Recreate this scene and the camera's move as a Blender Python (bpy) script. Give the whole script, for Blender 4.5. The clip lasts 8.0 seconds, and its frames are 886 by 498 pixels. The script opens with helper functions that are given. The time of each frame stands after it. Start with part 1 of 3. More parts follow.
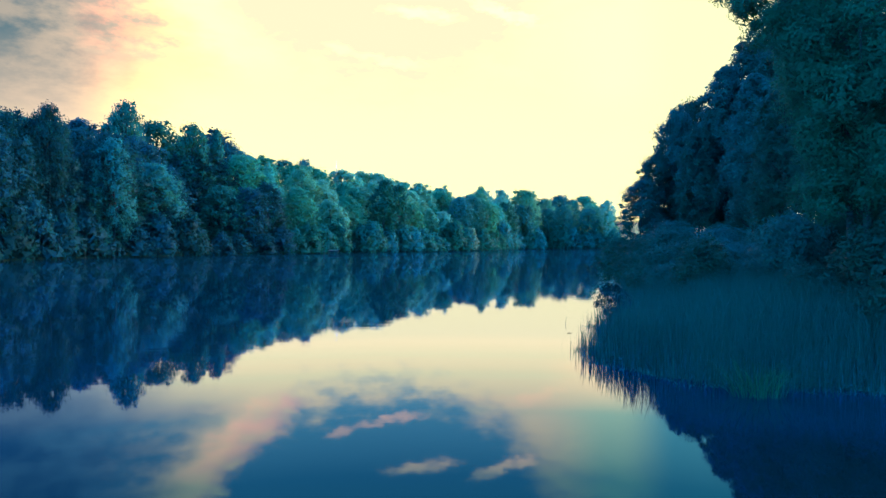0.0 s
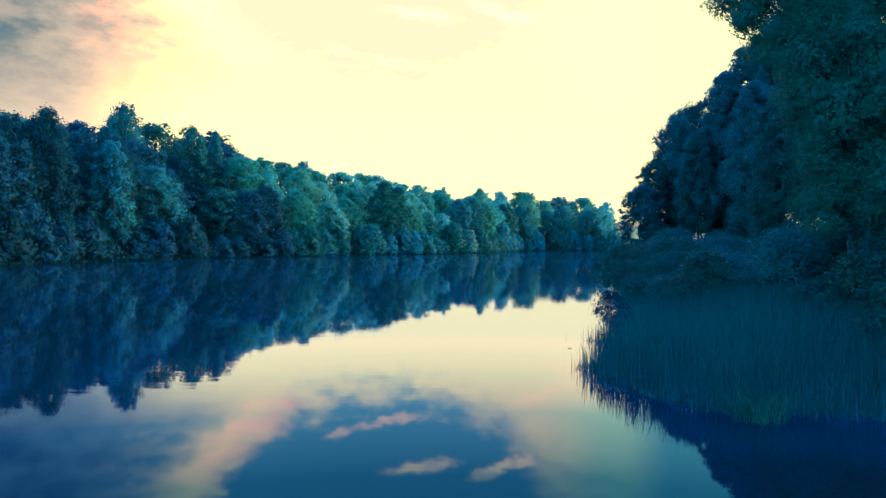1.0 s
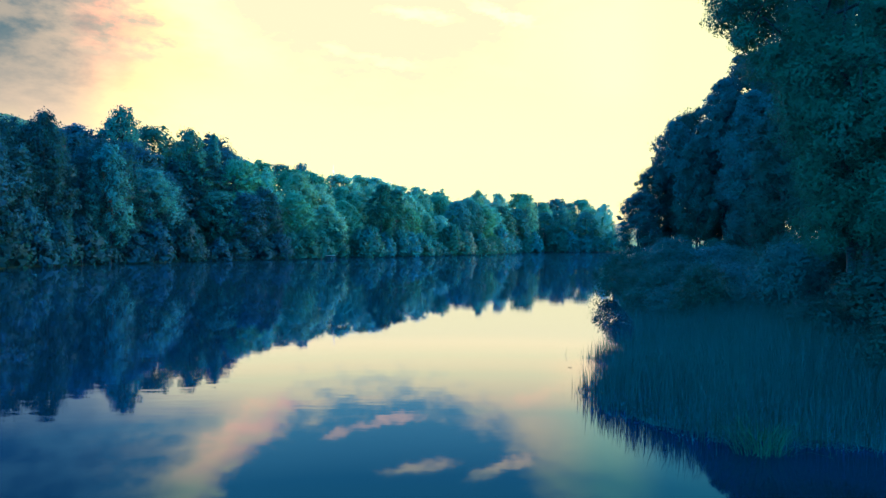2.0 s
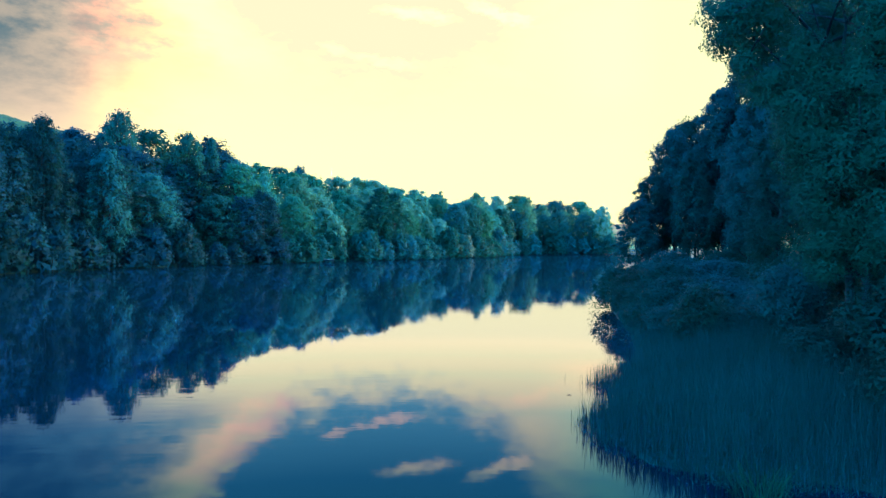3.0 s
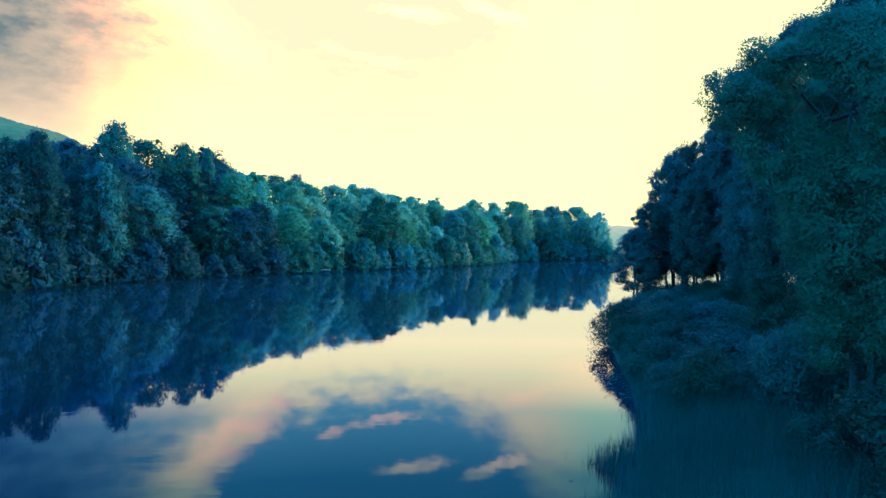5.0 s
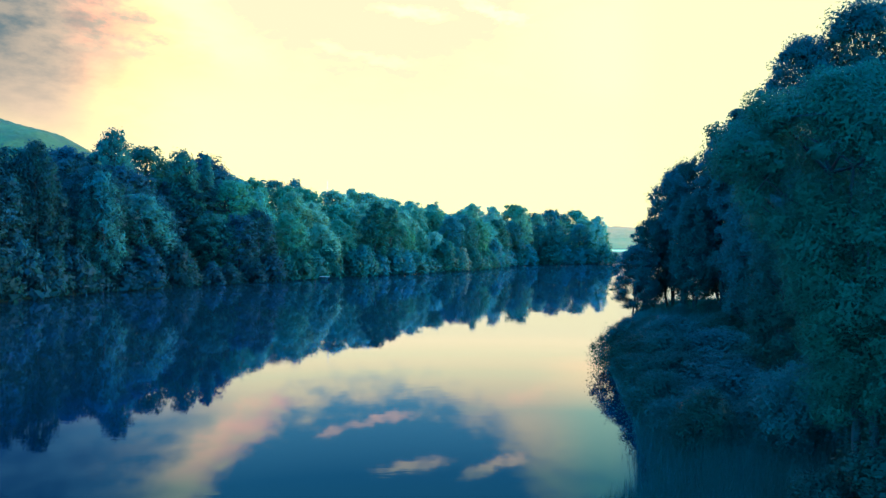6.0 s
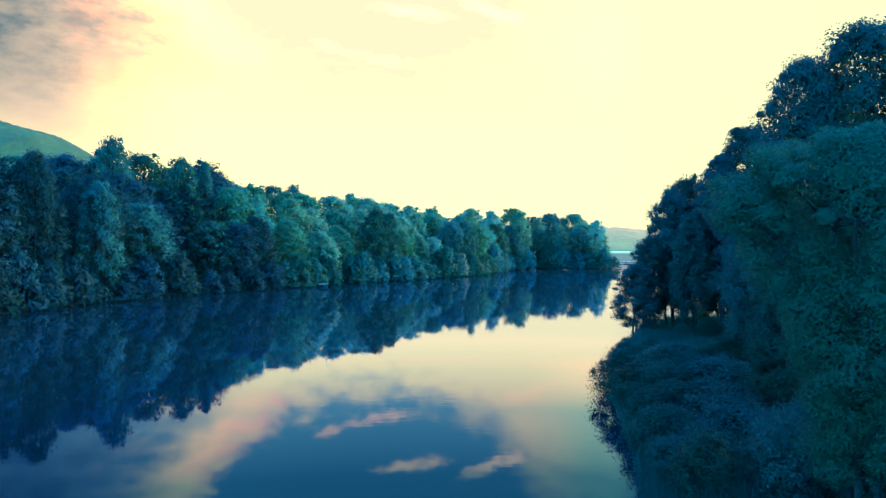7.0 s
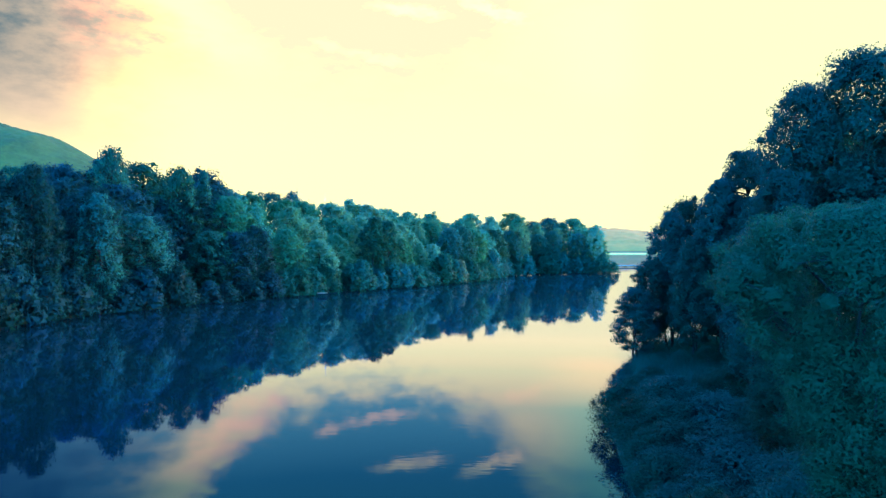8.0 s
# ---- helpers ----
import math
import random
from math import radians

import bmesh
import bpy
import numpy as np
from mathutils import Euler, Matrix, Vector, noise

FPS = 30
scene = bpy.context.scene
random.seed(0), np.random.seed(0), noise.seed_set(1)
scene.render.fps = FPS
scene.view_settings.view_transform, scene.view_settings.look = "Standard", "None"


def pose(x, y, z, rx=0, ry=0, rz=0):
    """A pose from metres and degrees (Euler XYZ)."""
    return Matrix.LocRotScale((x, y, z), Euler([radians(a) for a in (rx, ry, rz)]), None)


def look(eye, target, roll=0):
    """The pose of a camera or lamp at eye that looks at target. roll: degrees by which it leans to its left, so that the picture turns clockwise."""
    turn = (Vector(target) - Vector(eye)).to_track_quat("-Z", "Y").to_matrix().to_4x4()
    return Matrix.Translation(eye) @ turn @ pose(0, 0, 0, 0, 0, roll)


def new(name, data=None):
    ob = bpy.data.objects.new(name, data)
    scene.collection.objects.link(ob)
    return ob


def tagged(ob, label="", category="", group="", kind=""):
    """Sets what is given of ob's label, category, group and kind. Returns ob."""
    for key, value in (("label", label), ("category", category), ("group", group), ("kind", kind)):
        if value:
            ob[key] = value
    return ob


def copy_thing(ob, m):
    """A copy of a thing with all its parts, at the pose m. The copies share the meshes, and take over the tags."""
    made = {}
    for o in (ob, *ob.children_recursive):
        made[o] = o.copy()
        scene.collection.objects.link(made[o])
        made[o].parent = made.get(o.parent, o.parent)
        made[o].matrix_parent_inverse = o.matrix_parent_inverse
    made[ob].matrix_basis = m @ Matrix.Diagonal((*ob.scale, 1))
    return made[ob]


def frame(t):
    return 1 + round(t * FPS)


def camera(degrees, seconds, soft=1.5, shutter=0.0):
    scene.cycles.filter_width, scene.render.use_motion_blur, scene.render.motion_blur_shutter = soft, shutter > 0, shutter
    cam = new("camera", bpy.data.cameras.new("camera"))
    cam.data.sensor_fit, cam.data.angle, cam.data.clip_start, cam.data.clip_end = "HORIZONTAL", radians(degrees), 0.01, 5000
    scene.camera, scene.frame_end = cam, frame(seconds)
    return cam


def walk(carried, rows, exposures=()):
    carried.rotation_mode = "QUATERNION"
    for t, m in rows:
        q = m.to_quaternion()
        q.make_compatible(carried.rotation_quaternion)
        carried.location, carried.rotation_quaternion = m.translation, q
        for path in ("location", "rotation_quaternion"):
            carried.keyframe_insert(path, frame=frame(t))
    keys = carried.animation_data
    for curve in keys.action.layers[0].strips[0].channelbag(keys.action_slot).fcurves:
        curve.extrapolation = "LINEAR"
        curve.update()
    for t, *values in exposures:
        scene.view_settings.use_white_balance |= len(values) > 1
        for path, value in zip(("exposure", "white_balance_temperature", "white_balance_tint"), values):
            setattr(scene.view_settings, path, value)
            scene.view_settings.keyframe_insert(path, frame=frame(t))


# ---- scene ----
cam = camera(66.0, 8.0, soft=1.45)
PATH = (
    (0.0, pose(0.000, 0.000, 2.300, 89.336, 0.0, 0.000)),
    (0.5, pose(-0.012, 0.017, 2.480, 89.350, 0.0, -0.045)),
    (1.0, pose(-0.047, 0.025, 2.664, 89.377, 0.0, -0.107)),
    (1.5, pose(-0.077, 0.030, 2.871, 89.395, 0.0, -0.187)),
    (3.0, pose(-0.115, 0.055, 3.820, 89.395, 0.0, -0.415)),
    (3.5, pose(-0.134, 0.110, 4.207, 89.385, 0.0, -0.489)),
    (4.0, pose(-0.161, 0.166, 4.670, 89.370, 0.0, -0.566)),
    (4.5, pose(-0.186, 0.236, 5.270, 89.341, 0.0, -0.639)),
    (6.0, pose(-0.240, 0.430, 7.287, 89.250, 0.0, -0.803)),
    (6.5, pose(-0.275, 0.485, 7.984, 89.226, 0.0, -0.866)),
    (7.0, pose(-0.310, 0.540, 8.700, 89.204, 0.0, -0.926)),
    (7.5, pose(-0.335, 0.610, 9.530, 89.172, 0.0, -0.978)),
    (8.0, pose(-0.368, 0.673, 10.503, 89.126, 0.0, -1.021)),
)
walk(cam, PATH, exposures=((0.0, 1.32), (8.0, 1.32)))

# ---- world and sun ----
SUN_AZ, SUN_EL = 62.0, 19.0      # degrees to the right of straight ahead, and up


class Nodes:
    """Short-hand for node trees."""

    def __init__(self, tree):
        self.tree = tree
        tree.nodes.clear()

    def add(self, kind, **settings):
        node = self.tree.nodes.new(kind)
        for key, value in settings.items():
            node.inputs[key].default_value = value
        return node

    def link(self, a, b):
        self.tree.links.new(a, b)

    def math(self, operation, a, b=None, c=None, clamp=False):
        node = self.tree.nodes.new("ShaderNodeMath")
        node.operation, node.use_clamp = operation, clamp
        for i, v in enumerate((a, b, c)):
            if v is None:
                continue
            if isinstance(v, (int, float)):
                node.inputs[i].default_value = v
            else:
                self.link(v, node.inputs[i])
        return node.outputs[0]

    def smooth(self, v, lo, hi, a=0.0, b=1.0):
        node = self.tree.nodes.new("ShaderNodeMapRange")
        node.interpolation_type = "SMOOTHSTEP"
        self.link(v, node.inputs[0])
        for i, x in enumerate((lo, hi, a, b)):
            node.inputs[i + 1].default_value = x
        return node.outputs[0]

    def mix(self, fac, a, b, blend="MIX"):
        node = self.tree.nodes.new("ShaderNodeMix")
        node.data_type, node.blend_type = "RGBA", blend
        for slot, v in ((0, fac), (6, a), (7, b)):
            if isinstance(v, (int, float)):
                node.inputs[slot].default_value = v
            elif isinstance(v, tuple):
                node.inputs[slot].default_value = (*v, 1)
            else:
                self.link(v, node.inputs[slot])
        return node.outputs[2]

    def noise(self, vector, scale, detail=4.0, rough=0.55):
        node = self.tree.nodes.new("ShaderNodeTexNoise")
        node.inputs["Scale"].default_value = scale
        node.inputs["Detail"].default_value = detail
        node.inputs["Roughness"].default_value = rough
        if vector is not None:
            self.link(vector, node.inputs["Vector"])
        return node

    def ramp(self, fac, stops):
        node = self.tree.nodes.new("ShaderNodeValToRGB")
        el = node.color_ramp.elements
        while len(el) < len(stops):
            el.new(0.5)
        for e, (p, col) in zip(el, stops):
            e.position, e.color = p, (*col, 1)
        self.link(fac, node.inputs[0])
        return node.outputs[0]


world = bpy.data.worlds.new("evening_sky")
scene.world = world
world.use_nodes = True
n = Nodes(world.node_tree)
sky = n.add("ShaderNodeTexSky")
sky.sky_type, sky.sun_disc = "NISHITA", False
sky.sun_elevation, sky.sun_rotation = radians(SUN_EL), radians(SUN_AZ)
sky.ozone_density, sky.dust_density, sky.air_density = 4.0, 0.6, 1.3
coord = n.add("ShaderNodeTexCoord").outputs["Generated"]
sep = n.add("ShaderNodeSeparateXYZ")
n.link(coord, sep.inputs[0])
DEG = 180 / math.pi
az = n.math("MULTIPLY", n.math("ARCTAN2", sep.outputs[0], sep.outputs[1]), DEG)
el = n.math("ABSOLUTE", n.math("MULTIPLY", n.math("ARCSINE", sep.outputs[2]), DEG))
flat = n.add("ShaderNodeCombineXYZ")
n.link(az, flat.inputs[0])
n.link(n.math("MULTIPLY", el, 2.2), flat.inputs[1])
wisp = n.noise(flat.outputs[0], 0.16, 6, 0.6).outputs["Fac"]
fine = n.noise(flat.outputs[0], 0.45, 5, 0.6).outputs["Fac"]
warp = n.math("MULTIPLY_ADD", wisp, 3.0, -1.5)
warp = n.math("MULTIPLY_ADD", fine, 1.2, n.math("ADD", warp, -0.6))
torn = n.math("ADD", n.noise(flat.outputs[0], 1.1, 4, 0.6).outputs["Fac"], -0.5)
el_w = n.math("MULTIPLY_ADD", warp, 1.5, el)
az_w = n.math("ADD", az, n.math("MULTIPLY", warp, 1.5))


def streak(a, e, half_a, half_e, slope, strength=1.0):
    """A soft cloud streak: its middle and half sizes in degrees."""
    da = n.math("MULTIPLY_ADD", torn, 1.4, n.math("ADD", az_w, -a))
    de = n.math("SUBTRACT", n.math("MULTIPLY_ADD", torn, 0.9, n.math("MULTIPLY_ADD", warp, 0.25, n.math("ADD", el, -e))), n.math("MULTIPLY", da, slope))
    q = n.math("ADD", n.math("POWER", n.math("ABSOLUTE", n.math("DIVIDE", da, half_a)), 2.0),
               n.math("POWER", n.math("ABSOLUTE", n.math("DIVIDE", de, half_e)), 2.0))
    return n.math("MULTIPLY", n.math("POWER", n.smooth(q, 2.4, 0.0), 1.6), strength)


# bright haze low down, thinning into a clear gap higher up
edge = n.ramp(n.math("MULTIPLY_ADD", az_w, 1 / 80, 0.5),
              [(p, (v, v, v)) for p, v in ((0.25, 0.66), (0.2875, 0.53), (0.325, 0.44), (0.40, 0.385), (0.4625, 0.385), (0.50, 0.40), (0.5625, 0.465),
                                           (0.60, 0.54), (0.66, 0.64), (0.80, 0.72))])
over = n.math("SUBTRACT", n.math("MULTIPLY_ADD", n.math("ADD", fine, -0.5), 5.0, el_w), n.math("MULTIPLY", edge, 30.0))
gap = n.smooth(n.math("MULTIPLY", over, n.smooth(az, 3.0, 10.0, 1.0, 0.45)), -1.5, 3.0)
clouds = None
for args in ((-4.6, 14.75, 2.5, 0.34, -0.17, 0.42), (-8.5, 15.6, 1.2, 0.42, -0.1, 0.4), (-1.6, 18.4, 2.8, 0.46, -0.10, 0.85),
             (5.1, 18.3, 2.3, 0.46, -0.35, 0.85), (6.0, 13.6, 3.8, 0.60, -0.40, 0.06)):
    s = streak(*args)
    clouds = s if clouds is None else n.math("MAXIMUM", clouds, s)
haze_col = n.ramp(n.math("DIVIDE", el, 22.0), [(0.0, (1.7, 1.5, 0.66)), (0.35, (1.9, 1.65, 0.67)), (0.43, (2.4, 1.8, 0.66)), (0.50, (3.9, 1.9, 0.65)), (0.57, (5.5, 2.0, 0.64)), (0.66, (11.0, 2.2, 0.65)), (0.85, (20.0, 3.0, 0.68)), (1.0, (26.0, 3.5, 0.70))])
haze_col = n.mix(n.math("MULTIPLY", n.smooth(az, 7.5, 14.0), n.smooth(el, 9.0, 13.0)), haze_col, (6.0, 2.2, 0.68))
haze_col = n.mix(n.smooth(az, 14.5, 19.0), haze_col, (1.25, 1.25, 0.64))
front = n.mix(gap, haze_col, (1.02, 0.95, 0.62))
band = streak(-15.8, 14.9, 8.5, 2.2, -0.90, 0.7)
band = n.math("MULTIPLY", band, n.smooth(fine, 0.32, 0.62, 0.2, 1.0))
band = n.math("MULTIPLY", band, n.smooth(el_w, 12.0, 15.5))
front = n.mix(band, front, (22.0, 2.6, 0.70))
front = n.mix(n.math("MULTIPLY", clouds, n.smooth(fine, 0.3, 0.55, 0.45, 1.0)), front, (25.0, 3.0, 0.80))
# a thinner stretch of haze beyond the band
thin = n.math("MULTIPLY", n.smooth(n.math("MULTIPLY_ADD", n.math("ADD", el, -15.0), 0.9, az_w), -17.0, -22.0), n.smooth(el_w, 10.5, 14.5))
front = n.mix(n.math("MULTIPLY", thin, n.smooth(fine, 0.35, 0.6, 1.0, 0.72)), front, (1.02, 0.82, 0.52))
# grey cloud bank towards the left
az_b = n.math("MULTIPLY_ADD", warp, 1.8, az)
el_b = n.math("MULTIPLY_ADD", warp, 1.2, el)
veil = n.math("MULTIPLY", n.smooth(az_b, -18.0, -29.5), n.smooth(el_b, 2.0, 10.0))
front = n.mix(veil, front, n.mix(n.smooth(wisp, 0.4, 0.62), (0.82, 0.64, 0.47), (1.0, 0.74, 0.52)))
bank = n.math("MULTIPLY", n.smooth(az_b, -22.0, -33.0), n.smooth(el_b, 7.0, 15.0))
front = n.mix(bank, front, n.mix(n.smooth(wisp, 0.38, 0.60), (0.13, 0.22, 0.26), (0.47, 0.42, 0.35)))
blue = n.mix(1.0, sky.outputs[0], (0.008, 1.80, 3.45), "MULTIPLY")
ahead = n.math("MULTIPLY", n.smooth(n.math("ABSOLUTE", az), 100.0, 45.0), n.smooth(el, 45.0, 22.0))
total = n.mix(ahead, blue, front)
bg = n.add("ShaderNodeBackground", Strength=0.40)
n.link(total, bg.inputs[0])
out = n.add("ShaderNodeOutputWorld")
n.link(bg.outputs[0], out.inputs[0])

sun_data = bpy.data.lights.new("sun", "SUN")
sun_data.energy, sun_data.angle, sun_data.color = 3.0, radians(10.0), (1.0, 0.95, 0.62)
sun = new("sun", sun_data)
a, e = radians(SUN_AZ), radians(SUN_EL)
sun_dir = Vector((math.sin(a) * math.cos(e), math.cos(a) * math.cos(e), math.sin(e)))
sun.matrix_world = look(sun_dir * 300, (0, 0, 0))


# ---- materials ----
def material(name):
    m = bpy.data.materials.new(name)
    m.use_nodes = True
    return m, Nodes(m.node_tree)


def foliage(name, low, high, translucency=0.35):
    m, k = material(name)
    geo = k.add("ShaderNodeNewGeometry")
    info = k.add("ShaderNodeObjectInfo")
    tex = k.add("ShaderNodeTexCoord").outputs["Object"]
    patch = k.noise(tex, 0.5, 3).outputs["Fac"]
    f = k.math("ADD", k.math("MULTIPLY", geo.outputs["Random Per Island"], 0.2), k.math("MULTIPLY", patch, 0.6), clamp=True)
    col = k.mix(f, low, high)
    hsv = k.add("ShaderNodeHueSaturation")
    k.link(k.math("MULTIPLY_ADD", info.outputs["Random"], 0.05, 0.475), hsv.inputs["Hue"])
    k.link(k.math("MULTIPLY_ADD", info.outputs["Random"], 0.55, 0.72), hsv.inputs["Value"])
    k.link(col, hsv.inputs["Color"])
    d = k.add("ShaderNodeBsdfPrincipled", Roughness=0.55)
    d.inputs["Specular IOR Level"].default_value = 0.06
    k.link(hsv.outputs[0], d.inputs["Base Color"])
    tr = k.add("ShaderNodeBsdfTranslucent")
    k.link(hsv.outputs[0], tr.inputs["Color"])
    mx = k.add("ShaderNodeMixShader")
    mx.inputs[0].default_value = translucency
    k.link(d.outputs[0], mx.inputs[1])
    k.link(tr.outputs[0], mx.inputs[2])
    o = k.add("ShaderNodeOutputMaterial")
    k.link(mx.outputs[0], o.inputs[0])
    return m


def rough_surface(name, low, high, scale, roughness=0.85, bump=0.3, stretch=(1, 1, 1)):
    m, k = material(name)
    tex = k.add("ShaderNodeTexCoord").outputs["Object"]
    mp = k.add("ShaderNodeMapping")
    mp.inputs["Scale"].default_value = stretch
    k.link(tex, mp.inputs[0])
    big = k.noise(mp.outputs[0], scale, 5).outputs["Fac"]
    small = k.noise(mp.outputs[0], scale * 9, 4).outputs["Fac"]
    f = k.math("ADD", k.math("MULTIPLY", big, 0.7), k.math("MULTIPLY", small, 0.4), clamp=True)
    col = k.mix(k.smooth(f, 0.3, 0.8), low, high)
    p = k.add("ShaderNodeBsdfPrincipled", Roughness=roughness)
    p.inputs["Specular IOR Level"].default_value = 0.15
    k.link(col, p.inputs["Base Color"])
    b = k.add("ShaderNodeBump", Strength=bump, Distance=0.05)
    k.link(f, b.inputs["Height"])
    k.link(b.outputs[0], p.inputs["Normal"])
    o = k.add("ShaderNodeOutputMaterial")
    k.link(p.outputs[0], o.inputs[0])
    return m


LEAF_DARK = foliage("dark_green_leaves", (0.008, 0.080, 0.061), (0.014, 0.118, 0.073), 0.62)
LEAF_MID = foliage("mid_green_leaves", (0.010, 0.074, 0.056), (0.020, 0.120, 0.073), 0.62)
LEAF_LIGHT = foliage("light_green_leaves", (0.018, 0.120, 0.067), (0.036, 0.185, 0.086), 0.62)
# Lens fall-off and shoreline shade on the left are put into this colour.
LEAF_DIMMED = foliage("deep_green_leaves", (0.004, 0.034, 0.035), (0.008, 0.054, 0.046), 0.62)
# Shade on the right bank is put into this darker leaf colour.
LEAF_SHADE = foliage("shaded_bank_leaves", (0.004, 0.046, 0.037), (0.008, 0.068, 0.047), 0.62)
# Shrubs and bank grass have their shade painted as a darker green.
LEAF_LOW_SHADE = foliage("dark_shrub_leaves", (0.003, 0.046, 0.034), (0.006, 0.064, 0.042), 0.62)
# Haze and warm light on the distant forest are put into this paler green.
LEAF_HAZED = foliage("silvery_green_leaves", (0.050, 0.165, 0.090), (0.105, 0.235, 0.113), 0.62)
LEAF_NEAR = foliage("fresh_green_leaves", (0.006, 0.064, 0.043), (0.012, 0.100, 0.054), 0.6)
LEAF_RUST = foliage("reddish_leaves", (0.060, 0.090, 0.053), (0.120, 0.120, 0.063), 0.5)
REED = foliage("reed_green", (0.004, 0.076, 0.064), (0.007, 0.094, 0.074), 0.6)
FRESH = foliage("fresh_tuft_green", (0.005, 0.082, 0.044), (0.010, 0.108, 0.052), 0.6)
BARK = rough_surface("bark", (0.008, 0.008, 0.007), (0.026, 0.023, 0.018), 3.0, 0.9, 0.6, (1, 1, 0.25))
PALE_BARK = rough_surface("weathered_wood", (0.22, 0.20, 0.18), (0.45, 0.42, 0.38), 4.0, 0.8, 0.4, (1, 1, 0.2))
GREY_WOOD = rough_surface("grey_weathered_planks", (0.07, 0.07, 0.05), (0.14, 0.13, 0.09), 4.0, 0.85, 0.4, (0.3, 1, 1))
EARTH = rough_surface("leafy_ground", (0.006, 0.022, 0.014), (0.016, 0.046, 0.026), 0.7, 0.95, 0.6)
# Haze over the far ridge is put into this warm base colour.
HAZED_HILL = rough_surface("hazy_hillside", (0.50, 0.118, 0.028), (0.64, 0.155, 0.036), 0.03, 0.95, 0.4)
WOODED = rough_surface("wooded_hillside", (0.022, 0.032, 0.009), (0.060, 0.066, 0.015), 0.05, 0.95, 0.5)
# Pale colour in place of a glint on the far waterline.
SHORE_GLINT = rough_surface("pale_sand", (0.80, 0.36, 0.075), (0.88, 0.44, 0.095), 0.5, 0.9, 0.2)

WATER, k = material("lake_water")
tex = k.add("ShaderNodeTexCoord").outputs["Object"]
mp = k.add("ShaderNodeMapping")
mp.inputs["Scale"].default_value = (0.32, 1.0, 1.0)
k.link(tex, mp.inputs[0])
calm = k.noise(tex, 0.07, 2).outputs["Fac"]
ripple = k.noise(mp.outputs[0], 2.6, 2.0, 0.5).outputs["Fac"]
swell = k.noise(mp.outputs[0], 0.35, 2.0, 0.5).outputs["Fac"]
height = k.math("ADD", k.math("MULTIPLY", ripple, k.smooth(calm, 0.46, 0.60, 0.25, 1.8)), k.math("MULTIPLY", swell, 1.6))
bump = k.add("ShaderNodeBump", Strength=1.0, Distance=0.0009)
k.link(height, bump.inputs["Height"])
lw = k.add("ShaderNodeLayerWeight", Blend=0.5)
k.link(bump.outputs[0], lw.inputs["Normal"])
tint = k.ramp(lw.outputs["Facing"], [(0.0, (0.004, 0.03, 0.06)), (0.60, (0.005, 0.054, 0.155)), (0.675, (0.007, 0.074, 0.245)), (0.76, (0.038, 0.180, 0.47)),
                                     (0.81, (0.17, 0.34, 0.63)), (0.854, (0.45, 0.48, 0.77)), (0.93, (0.50, 0.54, 0.77)), (1.0, (0.55, 0.62, 0.77))])
gl = k.add("ShaderNodeBsdfGlossy", Roughness=0.025)
k.link(tint, gl.inputs["Color"])
k.link(bump.outputs[0], gl.inputs["Normal"])
body = k.add("ShaderNodeBsdfDiffuse", Color=(0.0005, 0.0045, 0.004, 1))
ad = k.add("ShaderNodeAddShader")
k.link(gl.outputs[0], ad.inputs[0])
k.link(body.outputs[0], ad.inputs[1])
o = k.add("ShaderNodeOutputMaterial")
k.link(ad.outputs[0], o.inputs[0])


# ---- mesh helpers ----
def mesh_from(name, verts, faces, mat, normals=None):
    """A mesh from an array of vertices and an array of triangles or quads, shaded by the normals where given."""
    verts, faces = np.asarray(verts, np.float32), np.asarray(faces, np.int32)
    me = bpy.data.meshes.new(name)
    sides = faces.shape[1]
    me.vertices.add(len(verts))
    me.vertices.foreach_set("co", verts.ravel())
    me.loops.add(faces.size)
    me.loops.foreach_set("vertex_index", faces.ravel())
    me.polygons.add(len(faces))
    me.polygons.foreach_set("loop_start", np.arange(len(faces), dtype=np.int32) * sides)
    me.update(calc_edges=True)
    me.validate()
    me.materials.append(mat)
    if normals is not None:
        me.polygons.foreach_set("use_smooth", np.ones(len(faces), bool))
        me.normals_split_custom_set_from_vertices(normals.tolist())
    return me


def part(name, me, parent, label=""):
    ob = new(name, me)
    ob.parent = parent
    if label:
        ob["label"] = label
    return ob


def place_copy(ob, m):
    """A copy of ob at exactly the pose and scale of m."""
    return copy_thing(ob, m @ Matrix.Diagonal((*(1 / v for v in ob.scale), 1)))


def leaves(rng, centres, outward, size, scatter, aspect=0.7):
    """Small three-cornered leaf sprays at the centres, leaning outward with much scatter."""
    count = len(centres)
    normal = outward + rng.normal(0, 1.0, (count, 3)) * scatter[:, None]
    normal /= np.linalg.norm(normal, axis=1)[:, None] + 1e-9
    along = np.cross(normal, rng.normal(0, 1, (count, 3)))
    along /= np.linalg.norm(along, axis=1)[:, None] + 1e-9
    side = np.cross(normal, along)
    s = (size * rng.uniform(0.65, 1.3, count))[:, None]
    tip = rng.uniform(-0.35, 0.35, (count, 1))
    v = np.stack([centres - along * s * 0.5 - side * s * aspect * 0.5, centres - along * s * (0.5 - tip * 0.5) + side * s * aspect * 0.6,
                  centres + along * s * 0.62 + side * s * tip], 1)
    return v.reshape(-1, 3), np.arange(count * 3).reshape(-1, 3)[:, ::-1]


